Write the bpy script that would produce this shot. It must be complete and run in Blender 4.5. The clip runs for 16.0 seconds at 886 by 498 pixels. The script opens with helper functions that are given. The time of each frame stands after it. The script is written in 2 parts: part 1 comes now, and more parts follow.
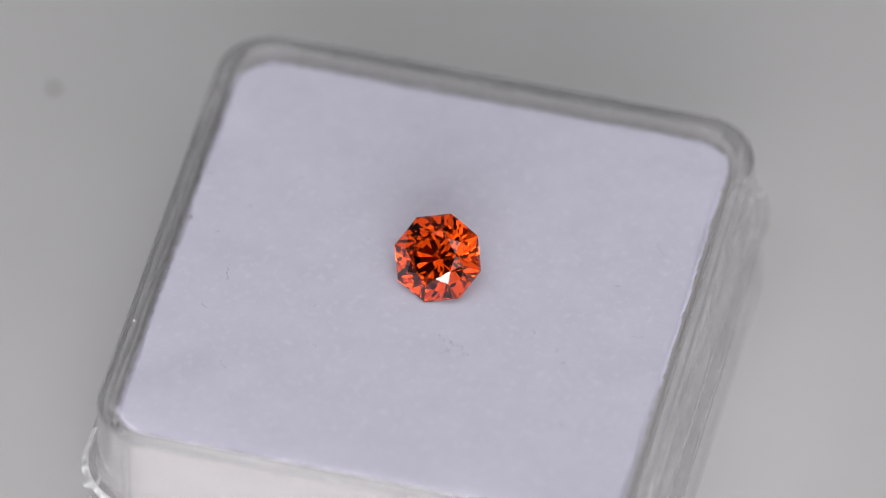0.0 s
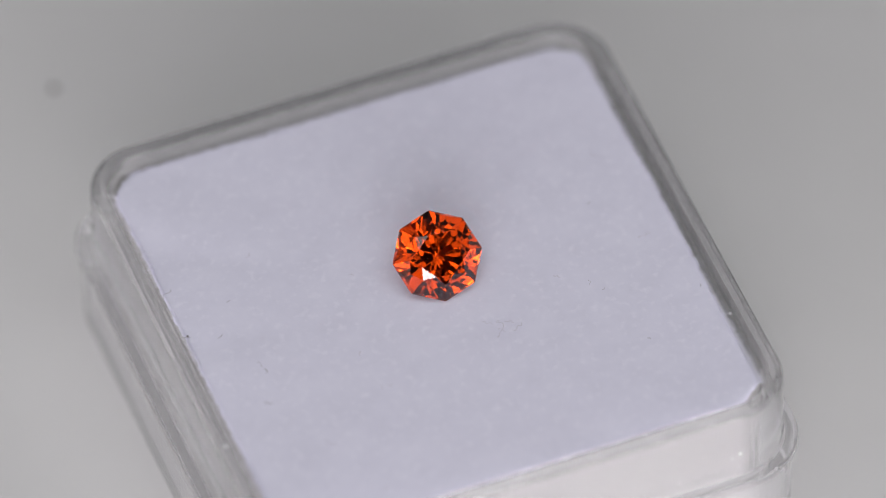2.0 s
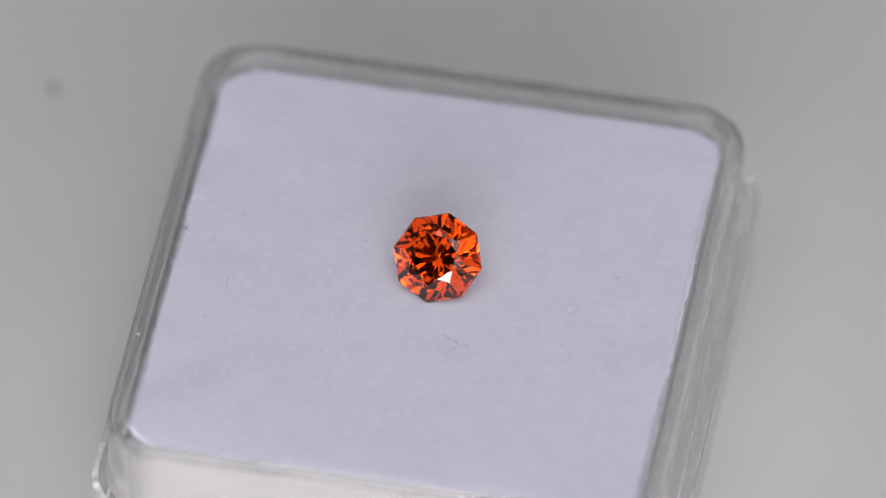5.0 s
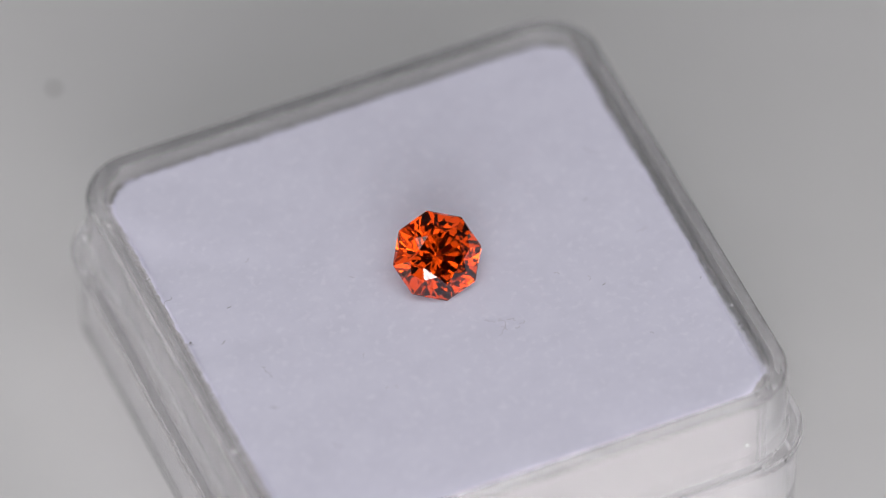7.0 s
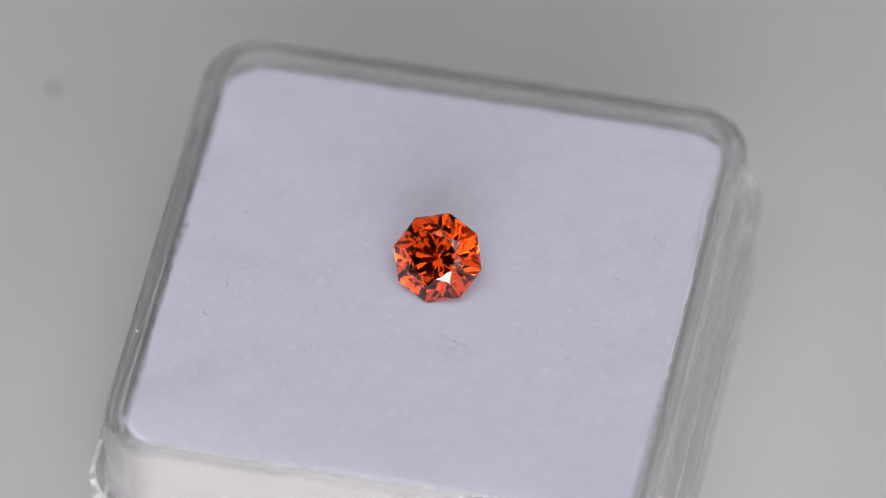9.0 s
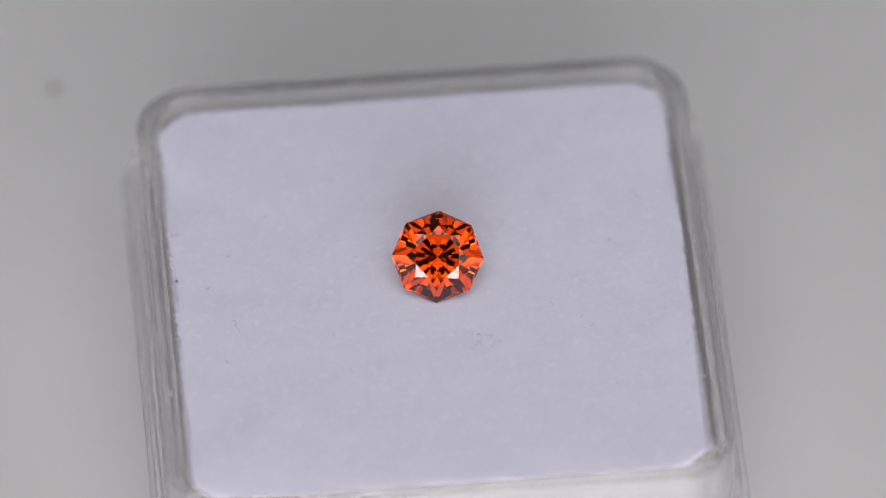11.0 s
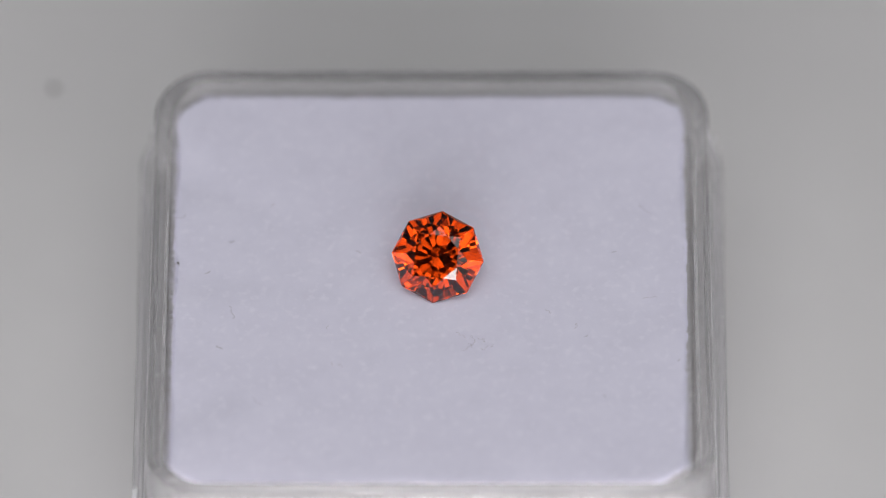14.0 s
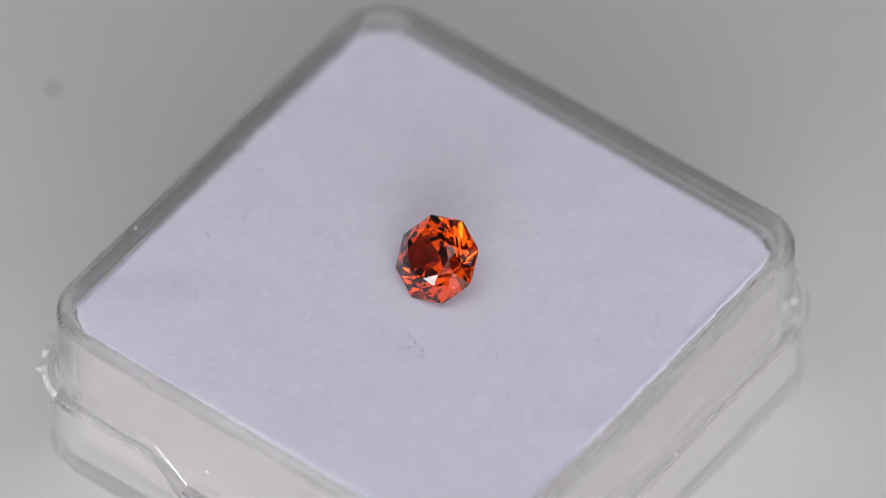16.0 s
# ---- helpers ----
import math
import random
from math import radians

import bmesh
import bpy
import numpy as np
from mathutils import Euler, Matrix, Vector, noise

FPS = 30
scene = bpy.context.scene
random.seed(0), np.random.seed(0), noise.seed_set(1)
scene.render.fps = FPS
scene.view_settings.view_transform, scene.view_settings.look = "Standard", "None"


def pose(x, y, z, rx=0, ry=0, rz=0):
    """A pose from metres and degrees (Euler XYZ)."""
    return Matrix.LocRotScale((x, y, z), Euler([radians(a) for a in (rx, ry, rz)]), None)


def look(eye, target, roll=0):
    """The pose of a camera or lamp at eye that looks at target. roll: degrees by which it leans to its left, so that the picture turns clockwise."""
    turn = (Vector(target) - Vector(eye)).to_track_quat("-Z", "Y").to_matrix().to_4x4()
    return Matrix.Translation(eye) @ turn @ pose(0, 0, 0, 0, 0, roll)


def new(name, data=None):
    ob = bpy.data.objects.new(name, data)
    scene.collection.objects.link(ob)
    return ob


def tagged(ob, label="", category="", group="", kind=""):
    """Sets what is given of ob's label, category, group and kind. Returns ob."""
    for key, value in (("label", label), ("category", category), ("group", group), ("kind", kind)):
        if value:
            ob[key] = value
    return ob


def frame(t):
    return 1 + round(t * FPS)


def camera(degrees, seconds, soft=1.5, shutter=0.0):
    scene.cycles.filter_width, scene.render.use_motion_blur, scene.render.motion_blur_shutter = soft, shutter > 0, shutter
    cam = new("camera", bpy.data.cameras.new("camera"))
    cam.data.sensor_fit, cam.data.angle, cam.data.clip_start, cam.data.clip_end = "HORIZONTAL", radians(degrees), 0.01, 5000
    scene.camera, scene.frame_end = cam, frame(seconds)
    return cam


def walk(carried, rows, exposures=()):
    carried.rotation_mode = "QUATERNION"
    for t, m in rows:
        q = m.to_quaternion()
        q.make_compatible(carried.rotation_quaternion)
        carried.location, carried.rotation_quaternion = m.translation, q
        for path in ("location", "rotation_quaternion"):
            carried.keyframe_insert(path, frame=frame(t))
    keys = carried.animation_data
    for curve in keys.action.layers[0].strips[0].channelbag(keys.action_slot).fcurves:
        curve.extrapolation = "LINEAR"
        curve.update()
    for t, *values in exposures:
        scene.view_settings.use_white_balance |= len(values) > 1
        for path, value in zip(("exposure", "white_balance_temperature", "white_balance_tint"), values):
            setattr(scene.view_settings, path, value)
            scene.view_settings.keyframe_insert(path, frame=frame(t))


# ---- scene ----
cam = camera(5.034, 16.0, soft=0.9)
EYE = (0.000495, -0.33690, 0.40140)
AIM = (0.000495, 0.001096, 0.010608)
walk(cam, [(0.0, look(EYE, AIM, -0.215)), (16.0, look(EYE, AIM, -0.215))])
# the lens is focused on the gemstone and has a shallow field
cam.data.dof.use_dof = True
cam.data.dof.focus_distance = 0.5156
cam.data.dof.aperture_fstop = 17.0

MM = 0.001
FOAM_TOP = 9.66      # height of the foam pad over the table
RIM_TOP = 10.08
LEDGE = 5.6
BOX_X, BOX_Y = -0.13, -0.38   # box centre, seen from the turning axis


# ---- light ----
world = bpy.data.worlds.new("studio_air")
scene.world = world
world.use_nodes = True
world.node_tree.nodes["Background"].inputs[0].default_value = (0.86, 0.92, 1.0, 1)
world.node_tree.nodes["Background"].inputs[1].default_value = 0.03


def softbox(name, eye, target, sx, sy, power, color):
    lamp = bpy.data.lights.new(name, "AREA")
    lamp.shape, lamp.size, lamp.size_y = "RECTANGLE", sx, sy
    lamp.energy, lamp.color = power, color
    ob = new(name, lamp)
    ob.matrix_world = look(eye, target)
    return ob


softbox("overhead_softbox", (0.0, -0.13, 0.70), (0, -0.13, 0), 0.92, 0.60, 2.4, (0.972, 0.99, 1.0))
softbox("front_softbox", (0.0, -0.54, 0.215), (0, 0, 0.01), 0.42, 0.26, 1.22, (1.0, 0.975, 0.99))
softbox("front_light_bar", (0.0, -0.50, 0.115), (0, 0, 0.01), 0.84, 0.065, 1.5, (1.0, 0.972, 0.99))
# two added fill lamps, above and below the lens, to brighten the stone's centre
for y, z in ((-0.2575, 0.439), (-0.391, 0.321)):
    softbox("lens_light", (0, y, z), (0, 0, 0.01), 0.16, 0.05, 0.034, (1.0, 0.98, 0.98))
for x, y, z, power in ((0.21, -0.355, 0.295, 0.045), (0.36, -0.22, 0.27, 0.035)):
    softbox("side_light", (x, y, z), (0, 0, 0.01), 0.10, 0.13, power, (1.0, 0.97, 0.97))


# ---- materials ----
def material(name):
    m = bpy.data.materials.new(name)
    m.use_nodes = True
    return m, m.node_tree, m.node_tree.nodes["Principled BSDF"]


def noise_node(nt, scale, detail=4.0, rough=0.55, coord="Object"):
    tc = nt.nodes.new("ShaderNodeTexCoord")
    n = nt.nodes.new("ShaderNodeTexNoise")
    n.inputs["Scale"].default_value = scale
    n.inputs["Detail"].default_value = detail
    n.inputs["Roughness"].default_value = rough
    nt.links.new(tc.outputs[coord], n.inputs["Vector"])
    return n


def ramp_node(nt, fac, stops):
    r = nt.nodes.new("ShaderNodeValToRGB")
    while len(r.color_ramp.elements) < len(stops):
        r.color_ramp.elements.new(0.5)
    for e, (p, c) in zip(r.color_ramp.elements, stops):
        e.position, e.color = p, (*c, 1)
    nt.links.new(fac, r.inputs[0])
    return r


def bump_node(nt, bsdf, height, strength, distance):
    b = nt.nodes.new("ShaderNodeBump")
    b.inputs["Strength"].default_value = strength
    b.inputs["Distance"].default_value = distance
    nt.links.new(height, b.inputs["Height"])
    nt.links.new(b.outputs[0], bsdf.inputs["Normal"])
    return b


def make_foam():
    m, nt, b = material("white_foam")
    big = noise_node(nt, 520.0, 6.0, 0.65)
    r = ramp_node(nt, big.outputs[0], [(0.25, (0.715, 0.698, 0.825)), (0.5, (0.752, 0.734, 0.866)), (0.78, (0.79, 0.772, 0.90))])
    # sparse whiter flecks where the skin is rubbed open
    fleck = noise_node(nt, 2400.0, 2.0, 0.5)
    fr = ramp_node(nt, fleck.outputs[0], [(0.55, (0, 0, 0)), (0.78, (1, 1, 1))])
    mix = nt.nodes.new("ShaderNodeMix")
    mix.data_type = "RGBA"
    nt.links.new(fr.outputs[0], mix.inputs["Factor"])
    nt.links.new(r.outputs[0], mix.inputs[6])
    mix.inputs[7].default_value = (0.81, 0.79, 0.915, 1)
    nt.links.new(mix.outputs[2], b.inputs["Base Color"])
    b.inputs["Roughness"].default_value = 0.95
    b.inputs["Specular IOR Level"].default_value = 0.15
    fine = noise_node(nt, 1500.0, 6.0, 0.7)
    mid = noise_node(nt, 420.0, 4.0, 0.6)
    add = nt.nodes.new("ShaderNodeMath")
    add.operation = "ADD"
    nt.links.new(fine.outputs[0], add.inputs[0])
    nt.links.new(mid.outputs[0], add.inputs[1])
    bump_node(nt, b, add.outputs[0], 0.1, 0.00016)
    return m


def make_plastic(name, clear):
    m, nt, b = material(name)
    b.inputs["Base Color"].default_value = (0.875, 0.866, 0.88, 1)
    b.inputs["Transmission Weight"].default_value = clear
    b.inputs["IOR"].default_value = 1.5
    n = noise_node(nt, 900.0, 5.0, 0.6)
    r = ramp_node(nt, n.outputs[0], [(0.35, (0.06, 0.06, 0.06)), (0.8, (0.12, 0.12, 0.12))])
    nt.links.new(r.outputs[0], b.inputs["Roughness"])
    w = noise_node(nt, 160.0, 3.0)
    bump_node(nt, b, w.outputs[0], 0.12, 0.0002)
    return m


def make_table():
    m, nt, b = material("pale_grey_card")
    n = noise_node(nt, 55.0, 5.0, 0.6)
    r = ramp_node(nt, n.outputs[0], [(0.3, (0.643, 0.63, 0.634)), (0.7, (0.683, 0.67, 0.674))])
    nt.links.new(r.outputs[0], b.inputs["Base Color"])
    b.inputs["Roughness"].default_value = 0.7
    f = noise_node(nt, 2600.0, 3.0)
    bump_node(nt, b, f.outputs[0], 0.1, 0.00005)
    return m


def make_gem():
    m, nt, b = material("orange_garnet")
    b.inputs["Base Color"].default_value = (0.60, 0.046, 0.0025, 1)
    b.inputs["Roughness"].default_value = 0.0
    b.inputs["Transmission Weight"].default_value = 1.0
    b.inputs["IOR"].default_value = 1.81
    return m


def make_plain(name, color, rough=0.8, vary=0.06, scale=300.0):
    m, nt, b = material(name)
    n = noise_node(nt, scale, 4.0)
    lo = tuple(c * (1 - vary) for c in color)
    hi = tuple(min(1, c * (1 + vary)) for c in color)
    r = ramp_node(nt, n.outputs[0], [(0.3, lo), (0.7, hi)])
    nt.links.new(r.outputs[0], b.inputs["Base Color"])
    b.inputs["Roughness"].default_value = rough
    return m


FOAM, TABLE, GEM = make_foam(), make_table(), make_gem()
PLASTIC, HAZY, GLOSSY = make_plastic("clear_polystyrene", 0.86), make_plastic("scuffed_polystyrene", 0.66), make_plastic("glossy_polystyrene", 0.90)
FIBRE = make_plain("grey_lint", (0.22, 0.2, 0.22))
FIBRE_PALE = make_plain("pale_lint", (0.5, 0.47, 0.53))
FOAM_HAIR = make_plain("foam_hair", (0.74, 0.73, 0.82))
# tones of the added unseen surround, low so the stone's dark facets stay deep
WALL = make_plain("dark_surround", (0.1, 0.1, 0.1), 0.9, 0.05, 3.0)
GREY_WALL = make_plain("grey_surround", (0.12, 0.12, 0.12), 0.9, 0.05, 3.0)
DUST = make_plain("dark_dust", (0.09, 0.08, 0.07))
BURR = make_plain("chipped_plastic", (0.7, 0.7, 0.71), 0.3, 0.12, 2000.0)


def part(name, bm, mat, parent=None, label="", smooth=False):
    me = bpy.data.meshes.new(name)
    bm.normal_update()
    bm.to_mesh(me)
    bm.free()
    me.materials.append(mat)
    if smooth:
        for p in me.polygons:
            p.use_smooth = True
    ob = new(name, me)
    ob.parent = parent
    if label:
        tagged(ob, label)
    return ob


# ---- the place: table, and plain unseen walls added round it ----
def slab(x0, x1, y0, y1, z0, z1):
    bm = bmesh.new()
    bmesh.ops.create_cube(bm, size=1)
    for v in bm.verts:
        v.co = Vector(((x0, x1)[v.co.x > 0], (y0, y1)[v.co.y > 0], (z0, z1)[v.co.z > 0]))
    return bm


tagged(part("tabletop", slab(-0.7, 0.7, -0.7, 0.7, -0.03, 0.0), TABLE),
       "pale grey matte card table surface, plain and clean", "table surface", kind="structure")
# added walls and ceiling, out of view, that darken what stone and plastic mirror
for name, box in (("wall_north", (-0.65, 0.65, 0.6, 0.65, 0.0, 1.0)), ("wall_south", (-0.65, 0.65, -0.65, -0.6, 0.0, 1.0)),
                  ("wall_east", (0.6, 0.65, -0.6, 0.6, 0.0, 1.0)), ("wall_west", (-0.65, -0.6, -0.6, 0.6, 0.0, 1.0))):
    grey = name != "wall_south"
    tagged(part(name, slab(*box), GREY_WALL if grey else WALL), "plain grey unseen wall added round the table" if grey else "plain dark unseen wall added behind the camera", "wall", kind="structure")
tagged(part("ceiling", slab(-0.65, 0.65, -0.65, 0.65, 1.0, 1.03), WALL), "plain dark unseen ceiling added over the table", "ceiling", kind="structure")


# ---- the gem box ----
def outline(hx, hy, r, n=8, stops=()):
    """A rounded square, counterclockwise from the east side's south end; stops: extra x along the south side."""
    pts = []
    for k, (sx, sy) in enumerate(((1, 1), (-1, 1), (-1, -1), (1, -1))):
        for i in range(n + 1):
            a = (k + i / n) * math.pi / 2
            pts.append((sx * (hx - r) + r * math.cos(a), sy * (hy - r) + r * math.sin(a)))
        if k == 2:
            pts += [(x, -hy) for x in stops]
    return pts


NOTCH = (-6.28, -4.35, -1.5, 1.2, 3.65, 5.56)


def notch_drop(x, y):
    """How far the ledge lies lower in the thumb notch of the south side."""
    if y > -12.5 or not -6.28 < x < 5.56:
        return 0.0
    return 1.75 * min(1, (x + 6.28) / 1.93, (5.56 - x) / 1.91)


def ring_parts(profile, cuts):
    """A closed moulding of loops (hx, hy, r, z, follow), each joined to the next; cuts name the stretches of it that are parts."""
    made = []
    for name, first, last in cuts:
        bm = bmesh.new()
        loops = [[bm.verts.new(((x + BOX_X) * MM, (y + BOX_Y) * MM, (z - follow * notch_drop(x, y)) * MM))
                  for x, y in outline(hx, hy, r, 14, NOTCH)] for hx, hy, r, z, follow in profile[first:last + 1]]
        for a, b in zip(loops, loops[1:]):
            for i in range(len(a)):
                j = (i + 1) % len(a)
                bm.faces.new((a[i], a[j], b[j], b[i]))
        if first == 0:
            bm.faces.new(list(reversed(loops[0])))
        if last == len(profile) - 1:
            bm.faces.new(loops[-1])
        made.append((name, bm))
    return made


gem_box = tagged(new("gem_box"), "clear square plastic gem box base standing on the table, lid off", "gem box")
profile = [
    (14.7, 14.7, 3.1, 0.0, 0), (14.83, 14.83, 3.25, 0.07, 0), (14.88, 14.88, 3.3, 0.25, 0),
    (14.94, 14.94, 3.35, LEDGE - 0.62, 1), (15.16, 15.16, 3.6, LEDGE - 0.48, 1), (15.2, 15.2, 3.65, LEDGE - 0.2, 1),
    (15.15, 15.15, 3.6, LEDGE - 0.05, 1), (15.02, 15.02, 3.5, LEDGE, 1), (14.56, 14.56, 3.15, LEDGE - 0.02, 1), (14.47, 14.47, 3.08, LEDGE + 0.1, 1),
    (14.37, 14.37, 3.0, RIM_TOP - 0.32, 0), (14.33, 14.33, 2.97, RIM_TOP - 0.14, 0), (14.2, 14.2, 2.85, RIM_TOP - 0.02, 0), (13.98, 13.98, 2.63, RIM_TOP, 0),
    (13.68, 13.68, 2.33, RIM_TOP - 0.03, 0), (13.5, 13.5, 2.16, RIM_TOP - 0.14, 0), (13.42, 13.42, 2.1, RIM_TOP - 0.45, 0),
    (13.38, 13.38, 2.1, LEDGE - 0.9, 0), (14.02, 14.02, 2.7, LEDGE - 2.2, 0), (13.98, 13.98, 2.66, 1.2, 0), (13.7, 13.7, 2.4, 0.9, 0)]
SHELL_LABELS = {"lower_wall": "hazy clear lower wall with a thumb notch", "ledge": "clear flat ledge round the collar",
                "collar": "thin clear upright collar", "rim": "rounded clear rim", "tray_inside": "clear inner wall and floor"}
for name, bm in ring_parts(profile, (("lower_wall", 0, 4), ("ledge", 4, 9), ("collar", 9, 11), ("rim", 11, 16), ("tray_inside", 16, 20))):
    piece = part(name, bm, {"lower_wall": HAZY, "ledge": GLOSSY, "rim": GLOSSY}.get(name, PLASTIC), gem_box, SHELL_LABELS[name])
    piece.visible_shadow = False


def lump(sx, sy, sz, seed, jag):
    bm = bmesh.new()
    bmesh.ops.create_icosphere(bm, subdivisions=2, radius=1)
    for v in bm.verts:
        k = 1 + jag * noise.noise(v.co * 1.7 + Vector((seed, 0, 0)))
        v.co = Vector((v.co.x * sx * k, v.co.y * sy * k, v.co.z * sz * k)) * MM
    return bm


# specks in the walls
MARKS = ((14.7, 3.5, LEDGE, 0.06, DUST), (14.9, 0.81, LEDGE, 0.05, BURR), (10.9, -14.82, 7.2, 0.09, BURR), (10.45, -14.82, 7.0, 0.05, BURR),
         (-3.2, -14.82, 5.95, 0.07, BURR), (-2.6, -14.82, 6.0, 0.06, BURR), (-13.6, -13.9, 6.7, 0.06, BURR),
         (-14.0, -6.9, RIM_TOP, 0.07, BURR), (13.1, -8.1, RIM_TOP - 0.15, 0.07, BURR))

# moulding nubs on the collar by the north corners
for name, x, y, z, sx, sy, sz, turn, text in (
        ("nub", -14.6, 11.8, 7.1, 0.25, 0.34, 0.2, -6, "whitish moulding nub"), ("nub", 14.45, 11.7, 7.2, 0.3, 0.34, 0.2, 6, "whitish moulding nub")):
    piece = part(name, lump(sx, sy, sz, x, 0.15), HAZY, gem_box, text, smooth=True)
    piece.matrix_local = pose(x * MM, y * MM, z * MM, 0, 0, turn)


def flash():
    """A jagged whitish fin of broken plastic round the south-west corner of the ledge."""
    bm = bmesh.new()
    rows, n = [], 46
    c, r = 15.2 - 3.65, 3.62
    for i in range(n + 1):
        u = i / n
        s = -1.3 + u * (math.pi / 2 * r * 0.8 + 1.3)
        if s < 0:
            p, d = Vector((-c - r, -c - s)), Vector((-1, 0))
        else:
            a = math.pi + s / r
            d = Vector((math.cos(a), math.sin(a)))
            p = Vector((-c, -c)) + d * r
        jag = abs(noise.noise(Vector((u * 5.0, 2.0, 0)))) + 0.6 * abs(noise.noise(Vector((u * 13.0, 7.0, 0))))
        out = (0.02 + 0.16 * jag) * math.sin(math.pi * min(1, u * 1.12)) ** 0.6 if u < 0.89 else 0.03
        out += 0.34 * max(0.0, 1 - abs(u - 0.64) / 0.07)
        z = LEDGE - 0.12 + 0.22 * noise.noise(Vector((u * 12.0, 4.0, 0)))
        rows.append([bm.verts.new(((p.x + d.x * o + BOX_X) * MM, (p.y + d.y * o + BOX_Y) * MM, h * MM))
                     for o, h in ((-0.25, LEDGE + 0.03), (out, z), (-0.1, z - 0.16 - 0.3 * jag))])
    for a, b in zip(rows, rows[1:]):
        for k in range(3):
            bm.faces.new((a[k], a[(k + 1) % 3], b[(k + 1) % 3], b[k]))
    bm.faces.new(rows[0])
    bm.faces.new(list(reversed(rows[-1])))
    bmesh.ops.recalc_face_normals(bm, faces=bm.faces[:])
    return bm


part("burr", flash(), BURR, gem_box, "whitish chipped burr round one corner")

for x, y, z, r, mat in MARKS:
    piece = part("mark" if mat is DUST else "bubble", lump(r, r * 0.6, r, x, 0.3), mat, gem_box, "" if mat is DUST else "tiny pale bubble in the plastic")
    piece.matrix_local = pose(x * MM, y * MM, z * MM)


# ---- the foam pad ----
FX0, FX1, FY0, FY1 = -13.4, 13.08, -13.85, 12.55


def foam_pad():
    bm = bmesh.new()
    cx, cy, hx, hy = (FX0 + FX1) / 2, (FY0 + FY1) / 2, (FX1 - FX0) / 2, (FY1 - FY0) / 2
    base = outline(hx, hy, 1.75, 12)
    # many points along each side, so that the edge can be ragged
    pts = []
    for (x0, y0), (x1, y1) in zip(base, base[1:] + base[:1]):
        n = max(1, int(math.hypot(x1 - x0, y1 - y0) / 0.1))
        pts += [(x0 + (x1 - x0) * i / n, y0 + (y1 - y0) * i / n) for i in range(n)]
    levels = [(0.5, 9.50), (0.3, 9.505), (0.1, 9.52), (0.02, 9.545), (0.0, 9.575), (0.04, 9.61), (0.14, FOAM_TOP - 0.015), (0.2, FOAM_TOP - 0.008), (0.3, FOAM_TOP - 0.006), (1.0, FOAM_TOP), (2.5, FOAM_TOP + 0.02), (6.0, FOAM_TOP + 0.03)]
    loops = []
    for inset, z in levels:
        loop = []
        for x, y in pts:
            rag = 0.1 + noise.noise(Vector((x * 1.9, y * 1.9, 3.0))) * 0.1 + noise.noise(Vector((x * 6.5, y * 6.5, 5.0))) * 0.07 + noise.noise(Vector((x * 0.5, y * 0.5, 9.0))) * 0.08
            rag += 0.15 * min(1, max(0, (-3.0 - y) / 5)) * min(1, max(0, x - hx + 2))
            k = 1 - (inset + rag * max(0, 1 - inset / 2)) / 13.1
            wave = noise.noise(Vector((x * k * 0.35, y * k * 0.35, 1.0))) * 0.08 if inset < 5 else 0
            loop.append(bm.verts.new(((cx + x * k) * MM, (cy + y * k) * MM, (z + wave) * MM)))
        loops.append(loop)
    for a, b in zip(loops, loops[1:]):
        for i in range(len(a)):
            j = (i + 1) % len(a)
            bm.faces.new((a[i], a[j], b[j], b[i]))
    bm.faces.new(list(reversed(loops[0])))
    bm.faces.new(loops[-1])
    return bm


foam = part("foam_pad", foam_pad(), FOAM, None, smooth=True)
tagged(foam, "soft white foam pad filling the clear box, lint on top", "foam pad")


# lower foam body; its grey holds the dimming by the plastic, which casts no shadow
DIMMED_FOAM = make_plain("dimmed_foam_grey", (0.35, 0.338, 0.338), 0.85, 0.05, 500.0)
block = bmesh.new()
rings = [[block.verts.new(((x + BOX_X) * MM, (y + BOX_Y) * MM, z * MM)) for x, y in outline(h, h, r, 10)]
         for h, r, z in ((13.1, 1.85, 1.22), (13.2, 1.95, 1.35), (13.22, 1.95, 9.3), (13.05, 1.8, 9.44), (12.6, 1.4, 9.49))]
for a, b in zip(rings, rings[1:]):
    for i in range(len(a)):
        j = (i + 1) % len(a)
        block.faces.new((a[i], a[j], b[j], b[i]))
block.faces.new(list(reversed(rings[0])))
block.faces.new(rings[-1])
part("insert", block, DIMMED_FOAM, foam, "lower body of the foam, shade behind the plastic put into its grey")


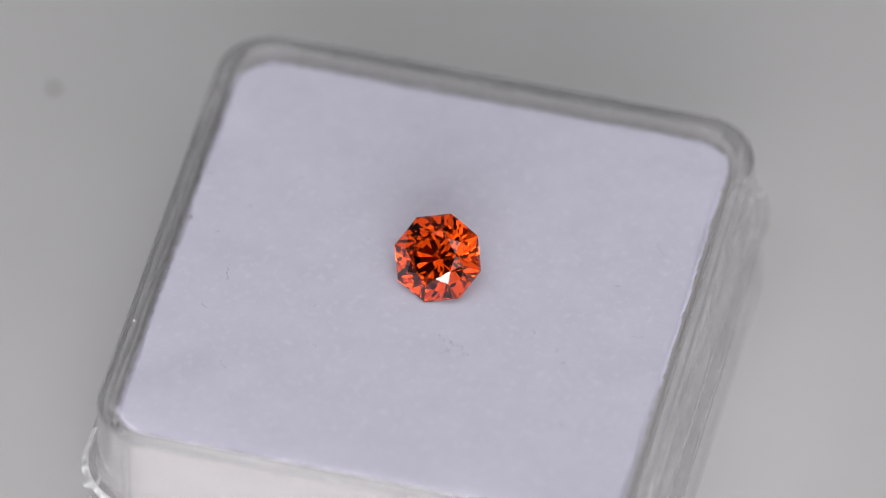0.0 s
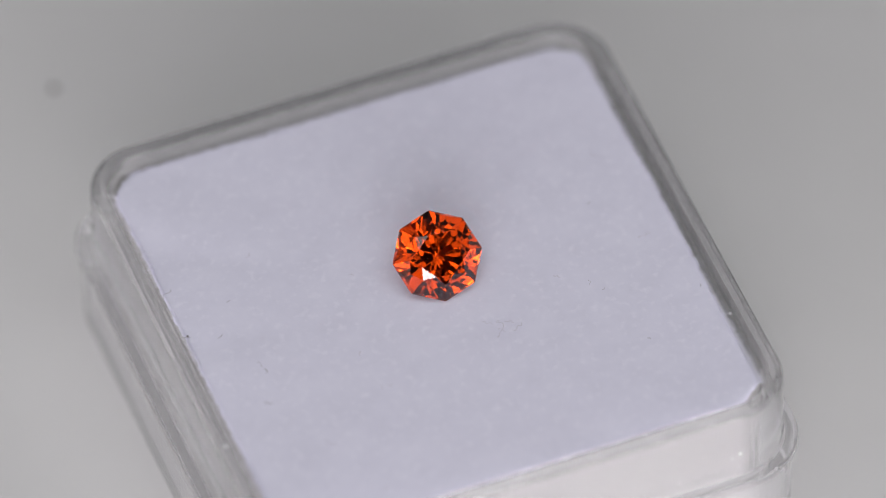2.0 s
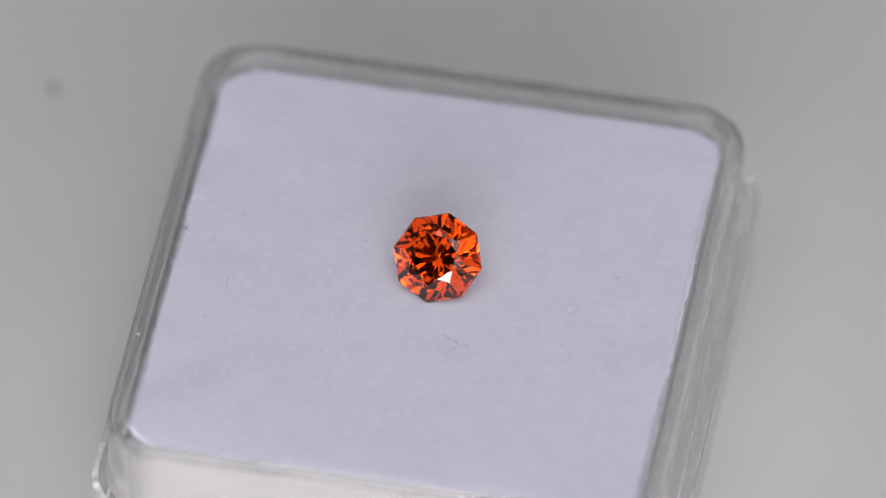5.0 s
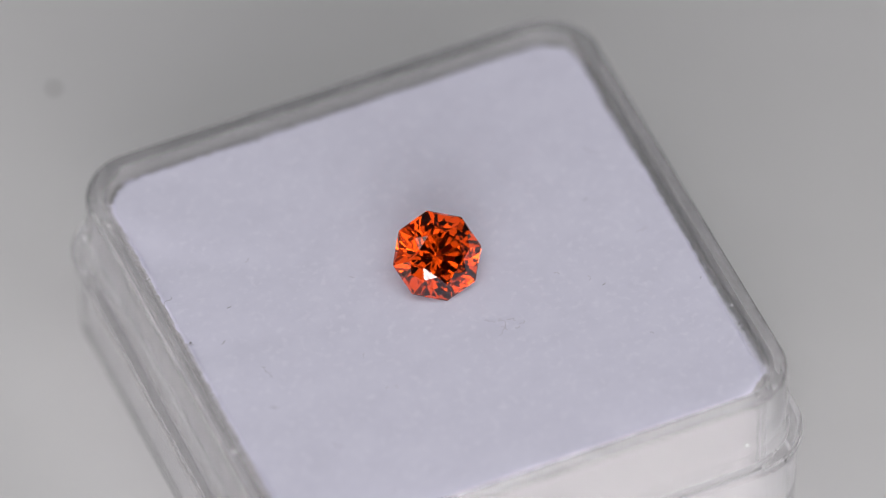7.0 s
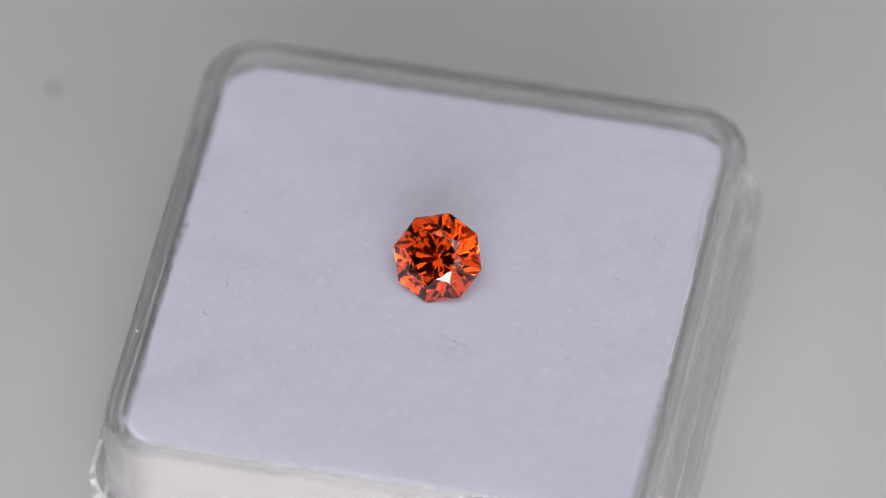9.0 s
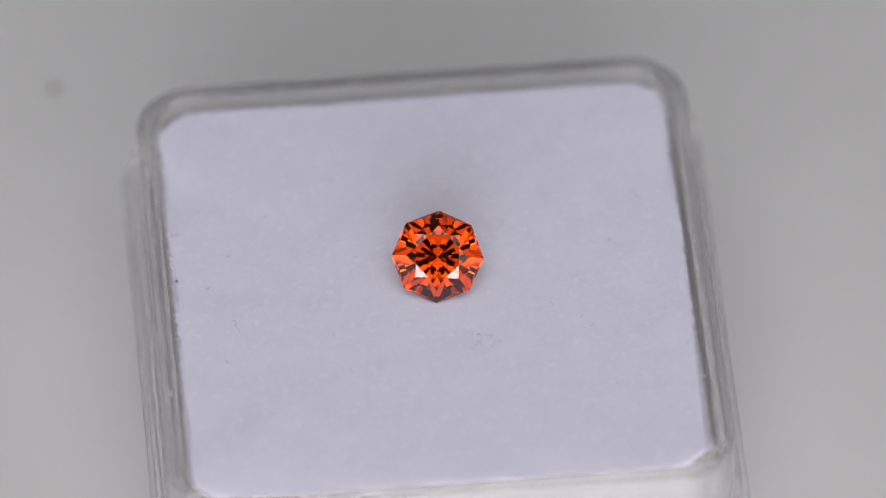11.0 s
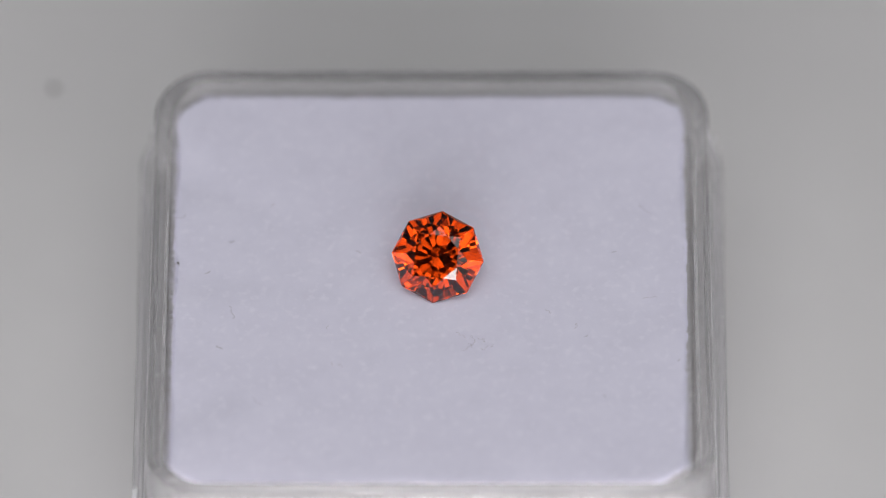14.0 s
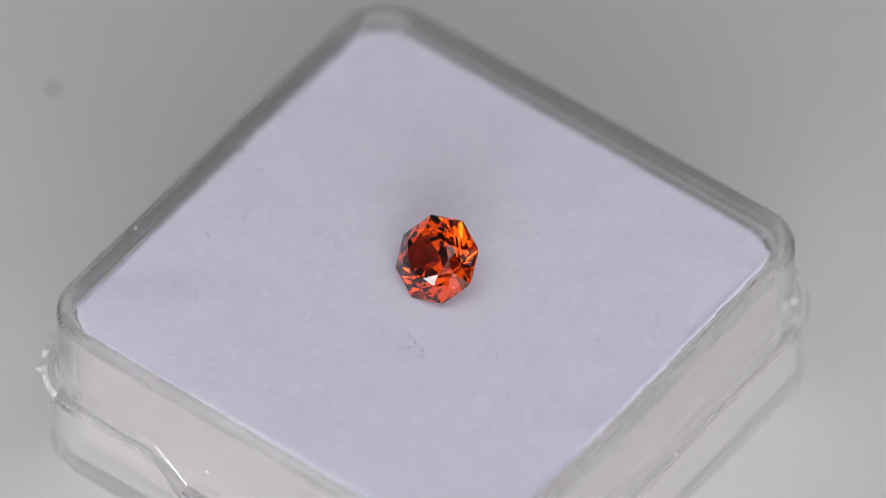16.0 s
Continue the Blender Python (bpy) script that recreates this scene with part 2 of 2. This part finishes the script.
def edge_fuzz(count):
    """Short loose hairs along the pad's upper edge, thickest by the south-east and south-west corners."""
    verts, faces = [], []
    rnd = random.Random(5)
    for k in range(count):
        side = rnd.choice("EEEEWWWWNNSS")
        u = rnd.random()
        if side == "E":
            x, y, dx, dy = FX1 - 0.3, FY0 + 1.2 + (FY1 - FY0 - 2.5) * u ** 1.4, 1, 0
        elif side == "W":
            x, y, dx, dy = FX0 + 0.2, FY0 + 1.2 + (FY1 - FY0 - 2.5) * u ** 1.4, -1, 0
        elif side == "N":
            x, y, dx, dy = FX0 + 1.2 + (FX1 - FX0 - 2.4) * u, FY1 - 0.1, 0, 1
        else:
            x, y, dx, dy = FX0 + 1.2 + (FX1 - FX0 - 2.4) * u, FY0 + 0.2, 0, -1
        p = Vector((x, y, 9.52 + 0.14 * rnd.random()))
        d = Vector((dx + rnd.uniform(-0.7, 0.7), dy + rnd.uniform(-0.7, 0.7), rnd.uniform(-0.2, 0.9))).normalized()
        n = 0.08 + 0.32 * rnd.random() ** 2 if side in "EW" else 0.06 + 0.14 * rnd.random() ** 2
        w = 0.0055 + 0.004 * rnd.random()
        side_way = d.cross(Vector((0.3, 0.2, 1))).normalized() * w
        up = d.cross(side_way).normalized() * w
        base = len(verts)
        bend = Vector((rnd.uniform(-1, 1), rnd.uniform(-1, 1), rnd.uniform(-0.5, 1))) * 0.06
        for q, f in ((p - d * 0.1, 1.0), (p + d * n * 0.5 + bend, 0.8), (p + d * n, 0.3)):
            verts += [(q + side_way * f) * MM, (q - side_way * f * 0.5 + up * f) * MM, (q - side_way * f * 0.5 - up * f) * MM]
        for r in (0, 3):
            for i in range(3):
                faces.append((base + r + i, base + r + (i + 1) % 3, base + r + 3 + (i + 1) % 3, base + r + 3 + i))
        faces.append((base + 6, base + 7, base + 8))
    me = bpy.data.meshes.new("edge_fuzz")
    me.from_pydata([tuple(v) for v in verts], [], faces)
    me.materials.append(FOAM_HAIR)
    ob = new("edge_fuzz", me)
    ob.parent = foam
    return tagged(ob, "fine loose white hairs along the foam edge", kind="stuff")


edge_fuzz(8000)


# ---- the gemstone ----
def cut(bm, azimuth, angle, r, z):
    """Grind one flat facet: its normal leans by angle from the stone's axis, and the flat passes through radius r at height z."""
    a, k = radians(azimuth), radians(abs(angle))
    up = 1 if angle > 0 else -1
    normal = Vector((math.sin(k) * math.cos(a), math.sin(k) * math.sin(a), up * math.cos(k)))
    place = Vector((r * math.cos(a), r * math.sin(a), z)) * MM
    got = bmesh.ops.bisect_plane(bm, geom=bm.verts[:] + bm.edges[:] + bm.faces[:], dist=1e-8, plane_co=place, plane_no=normal, clear_outer=True)
    edges = [e for e in got["geom_cut"] if isinstance(e, bmesh.types.BMEdge)]
    if len(edges) > 2:
        bmesh.ops.contextual_create(bm, geom=edges)


def gemstone():
    R = 2.372
    mid = R * math.cos(math.pi / 8)
    g = 0.06
    bm = bmesh.new()
    bmesh.ops.create_cone(bm, cap_ends=True, segments=8, radius1=R * MM, radius2=R * MM, depth=7 * MM)
    # pavilion, from the girdle down, in five tiers that meet in the point
    for f in range(8):
        for side in (-11.25, 11.25):
            cut(bm, 45 * f + side, -46.0, R * math.cos(radians(11.25)), -g)
    for f in range(8):
        cut(bm, 45 * f + 22.5, -42.6, mid * 0.985, -g)
        cut(bm, 45 * f, -43.4, R * 0.86, -0.37)
    for f in range(8):
        cut(bm, 45 * f, -40.6, 0.0, -1.97)
    for f in range(8):
        cut(bm, 45 * f + 22.5, -38.6, 0.0, -1.93)
    # crown: steep break facets by the girdle, kites, stars, table
    for f in range(8):
        for side in (-16.0, 16.0):
            cut(bm, 45 * f + side, 46.5, R * math.cos(radians(16.0)), g)
    for f in range(8):
        cut(bm, 45 * f + 22.5, 39.8, 1.176, 1.10)
    for f in range(8):
        cut(bm, 45 * f, 25.3, 1.086, 1.10)
    # a narrow steep bezel where crown and girdle meet
    for f in range(8):
        cut(bm, 45 * f + 22.5, 66.0, mid, 0.03)
    cut(bm, 0, 0.0001, 0, 1.10)
    bmesh.ops.remove_doubles(bm, verts=bm.verts[:], dist=2e-6)
    bmesh.ops.recalc_face_normals(bm, faces=bm.faces[:])
    bm.normal_update()
    return bm


gem = tagged(new("gemstone"), "faceted octagonal orange-red gemstone lying tilted on foam", "gemstone")
for name, low, high in (("table", 0.99, 2), ("crown", 0.55, 0.99), ("girdle", -0.15, 0.55), ("pavilion", -2, -0.15)):
    bm = gemstone()
    bmesh.ops.delete(bm, geom=[f for f in bm.faces if not low <= f.normal.z < high], context="FACES")
    part(name, bm, GEM, gem)

TILT = pose(0, 0, 0, 0, 0, -5.43) @ pose(0, 0, 0, 39.15, 0, 0) @ pose(0, 0, 0, 0, 0, 88.2)
lowest = min((TILT @ v.co).z for o in gem.children for v in o.data.vertices)
GEM_AT = Matrix.Translation((0.225 * MM, 0.034 * MM, (FOAM_TOP + 0.032) * MM - lowest)) @ TILT


# ---- lint on the foam, a stand-in for lens dust on the table ----
def fibre(length, curl, seed, heading, radius=0.011):
    """A thin curled hair of lint that lies on its base plane, round its middle, and runs along heading."""
    rnd = random.Random(seed)
    bm = bmesh.new()
    n = 15
    drift = rnd.choice((-1, 1)) * curl * 0.16
    p, a = Vector((0, 0, radius)), 0.0
    rings = []
    for i in range(n):
        if i in (5, 10):
            drift = -drift * rnd.uniform(0.8, 2.2)
        a += drift + rnd.uniform(-0.35, 0.35) * curl
        way = Vector((math.cos(a), math.sin(a), 0))
        out = Vector((-way.y, way.x, 0))
        r = radius * (0.6 if i in (0, n - 1) else 1)
        rings.append([bm.verts.new((p + out * r * math.cos(k * 1.5708) + Vector((0, 0, r * math.sin(k * 1.5708)))) * MM) for k in range(4)])
        p = p + way * length / (n - 1)
        p.z = radius + 0.03 * abs(math.sin(i * 0.8 + seed))
    for a1, b1 in zip(rings, rings[1:]):
        for k in range(4):
            bm.faces.new((a1[k], a1[(k + 1) % 4], b1[(k + 1) % 4], b1[k]))
    bm.faces.new(list(reversed(rings[0])))
    bm.faces.new(rings[-1])
    way = Vector((p.x, p.y))
    middle = Vector((sum(v.co.x for v in bm.verts), sum(v.co.y for v in bm.verts), 0)) / len(bm.verts)
    bm.transform(Matrix.Rotation(radians(heading) - math.atan2(way.y, way.x), 4, "Z") @ Matrix.Translation(-middle))
    return bm


LINT = []
DARK_LINT = ((-13.15, 3.95, 1.05, 0.9, 47), (-13.2, 0.85, 0.5, 0.6, -34), (-10.36, 2.35, 0.3, 0.8, 13), (-11.57, 0.28, 0.36, 0.7, 18),
             (-10.3, -2.4, 1.1, 0.8, -82), (-10.91, -4.75, 0.5, 1.2, -33), (7.79, -4.0, 0.22, 0.5, 20),
             (8.7, -7.95, 0.2, 0.4, -50), (9.27, 1.68, 0.3, 0.5, 10), (12.5, -5.6, 0.18, 0.4, 70))
PALE_LINT = ((2.0, -4.3, 1.4, 1.6, 100), (2.75, -4.75, 0.9, 1.3, 30), (1.4, -3.9, 0.7, 1.2, 150), (5.88, -2.33, 0.5, 0.9, -40),
             (11.1, -1.4, 0.9, 1.3, 0), (7.3, -3.3, 0.5, 0.8, 60), (-3.86, 1.68, 0.35, 0.6, -20), (-5.4, -3.4, 0.3, 0.5, 70),
             (-8.95, -8.35, 0.75, 1.1, -52), (10.86, 4.62, 1.1, 1.6, 127), (-7.5, -12.2, 0.6, 0.9, 20), (-5.14, -5.87, 0.3, 0.7, 80),
             (-8.3, 4.87, 0.4, 0.9, 30), (-4.73, -5.95, 0.4, 0.8, -30), (1.75, -4.75, 0.9, 1.3, 60), (2.5, -4.25, 0.8, 1.5, -40))
for k, (x, y, length, curl, heading) in enumerate(DARK_LINT + PALE_LINT):
    dark = k < len(DARK_LINT)
    hair = part("lint_fibre", fibre(length, curl * 1.5, k, heading), FIBRE if dark else FIBRE_PALE)
    tagged(hair, "tiny dark curled lint fibre on white foam" if dark else "tiny pale grey curled lint fibre on white foam", "lint", "lint on the foam")
    LINT.append((hair, pose(x * MM, y * MM, (FOAM_TOP + 0.02) * MM)))
grit = part("grit_speck", lump(0.06, 0.05, 0.05, 8.0, 0.4), DUST)
tagged(grit, "tiny black grit speck on the white foam edge", "grit")
LINT.append((grit, pose(-13.12 * MM, 0.93 * MM, (FOAM_TOP + 0.05) * MM)))

# dark lump added on the table in place of a dust spot on the lens
dust = part("dust_speck", lump(0.24, 0.23, 0.09, 3.0, 0.4), DUST)
dust.matrix_world = pose(-20.26 * MM, 21.66 * MM, 0.07 * MM)
tagged(dust, "single dark speck on the pale table, standing in for lens dust", "dust")


# ---- what moves: the box, its pad and the stone turn together, to and fro ----
TURN = [(0.0, -14.4), (0.5, -4.4), (1.0, 3.6), (1.5, 12.6), (1.8, 18.6), (2.0, 21.5), (2.1, 20.9), (2.2, 19.2), (2.5, 14.0), (3.0, 4.8),
        (3.5, -4.0), (4.0, -13.6), (4.2, -17.2), (4.4, -20.2), (4.6, -18.2), (5.0, -11.0), (5.5, -1.2), (6.0, 8.6), (6.3, 14.2), (6.5, 17.7), (6.7, 20.8),
        (6.9, 23.0), (7.0, 23.6), (7.1, 22.7), (7.5, 14.8), (8.0, 5.6), (8.5, -2.4), (9.0, -11.8), (9.2, -16.2), (9.4, -19.6), (9.55, -21.0), (9.75, -19.0),
        (10.0, -14.4), (10.5, -4.8), (11.0, 5.0), (11.3, 10.8), (11.5, 15.2), (12.0, 23.0), (12.2, 24.8), (12.5, 26.4), (12.65, 25.2), (13.0, 17.3), (13.5, 9.0),
        (14.0, -0.3), (14.5, -9.2), (15.0, -18.9), (15.5, -28.6), (16.0, -37.5)]


def motions():
    for thing, m in ((gem_box, Matrix()), (foam, Matrix()), (gem, GEM_AT), *LINT):
        walk(thing, [(t, pose(0, 0, 0, 0, 0, a) @ m) for t, a in TURN])


motions()
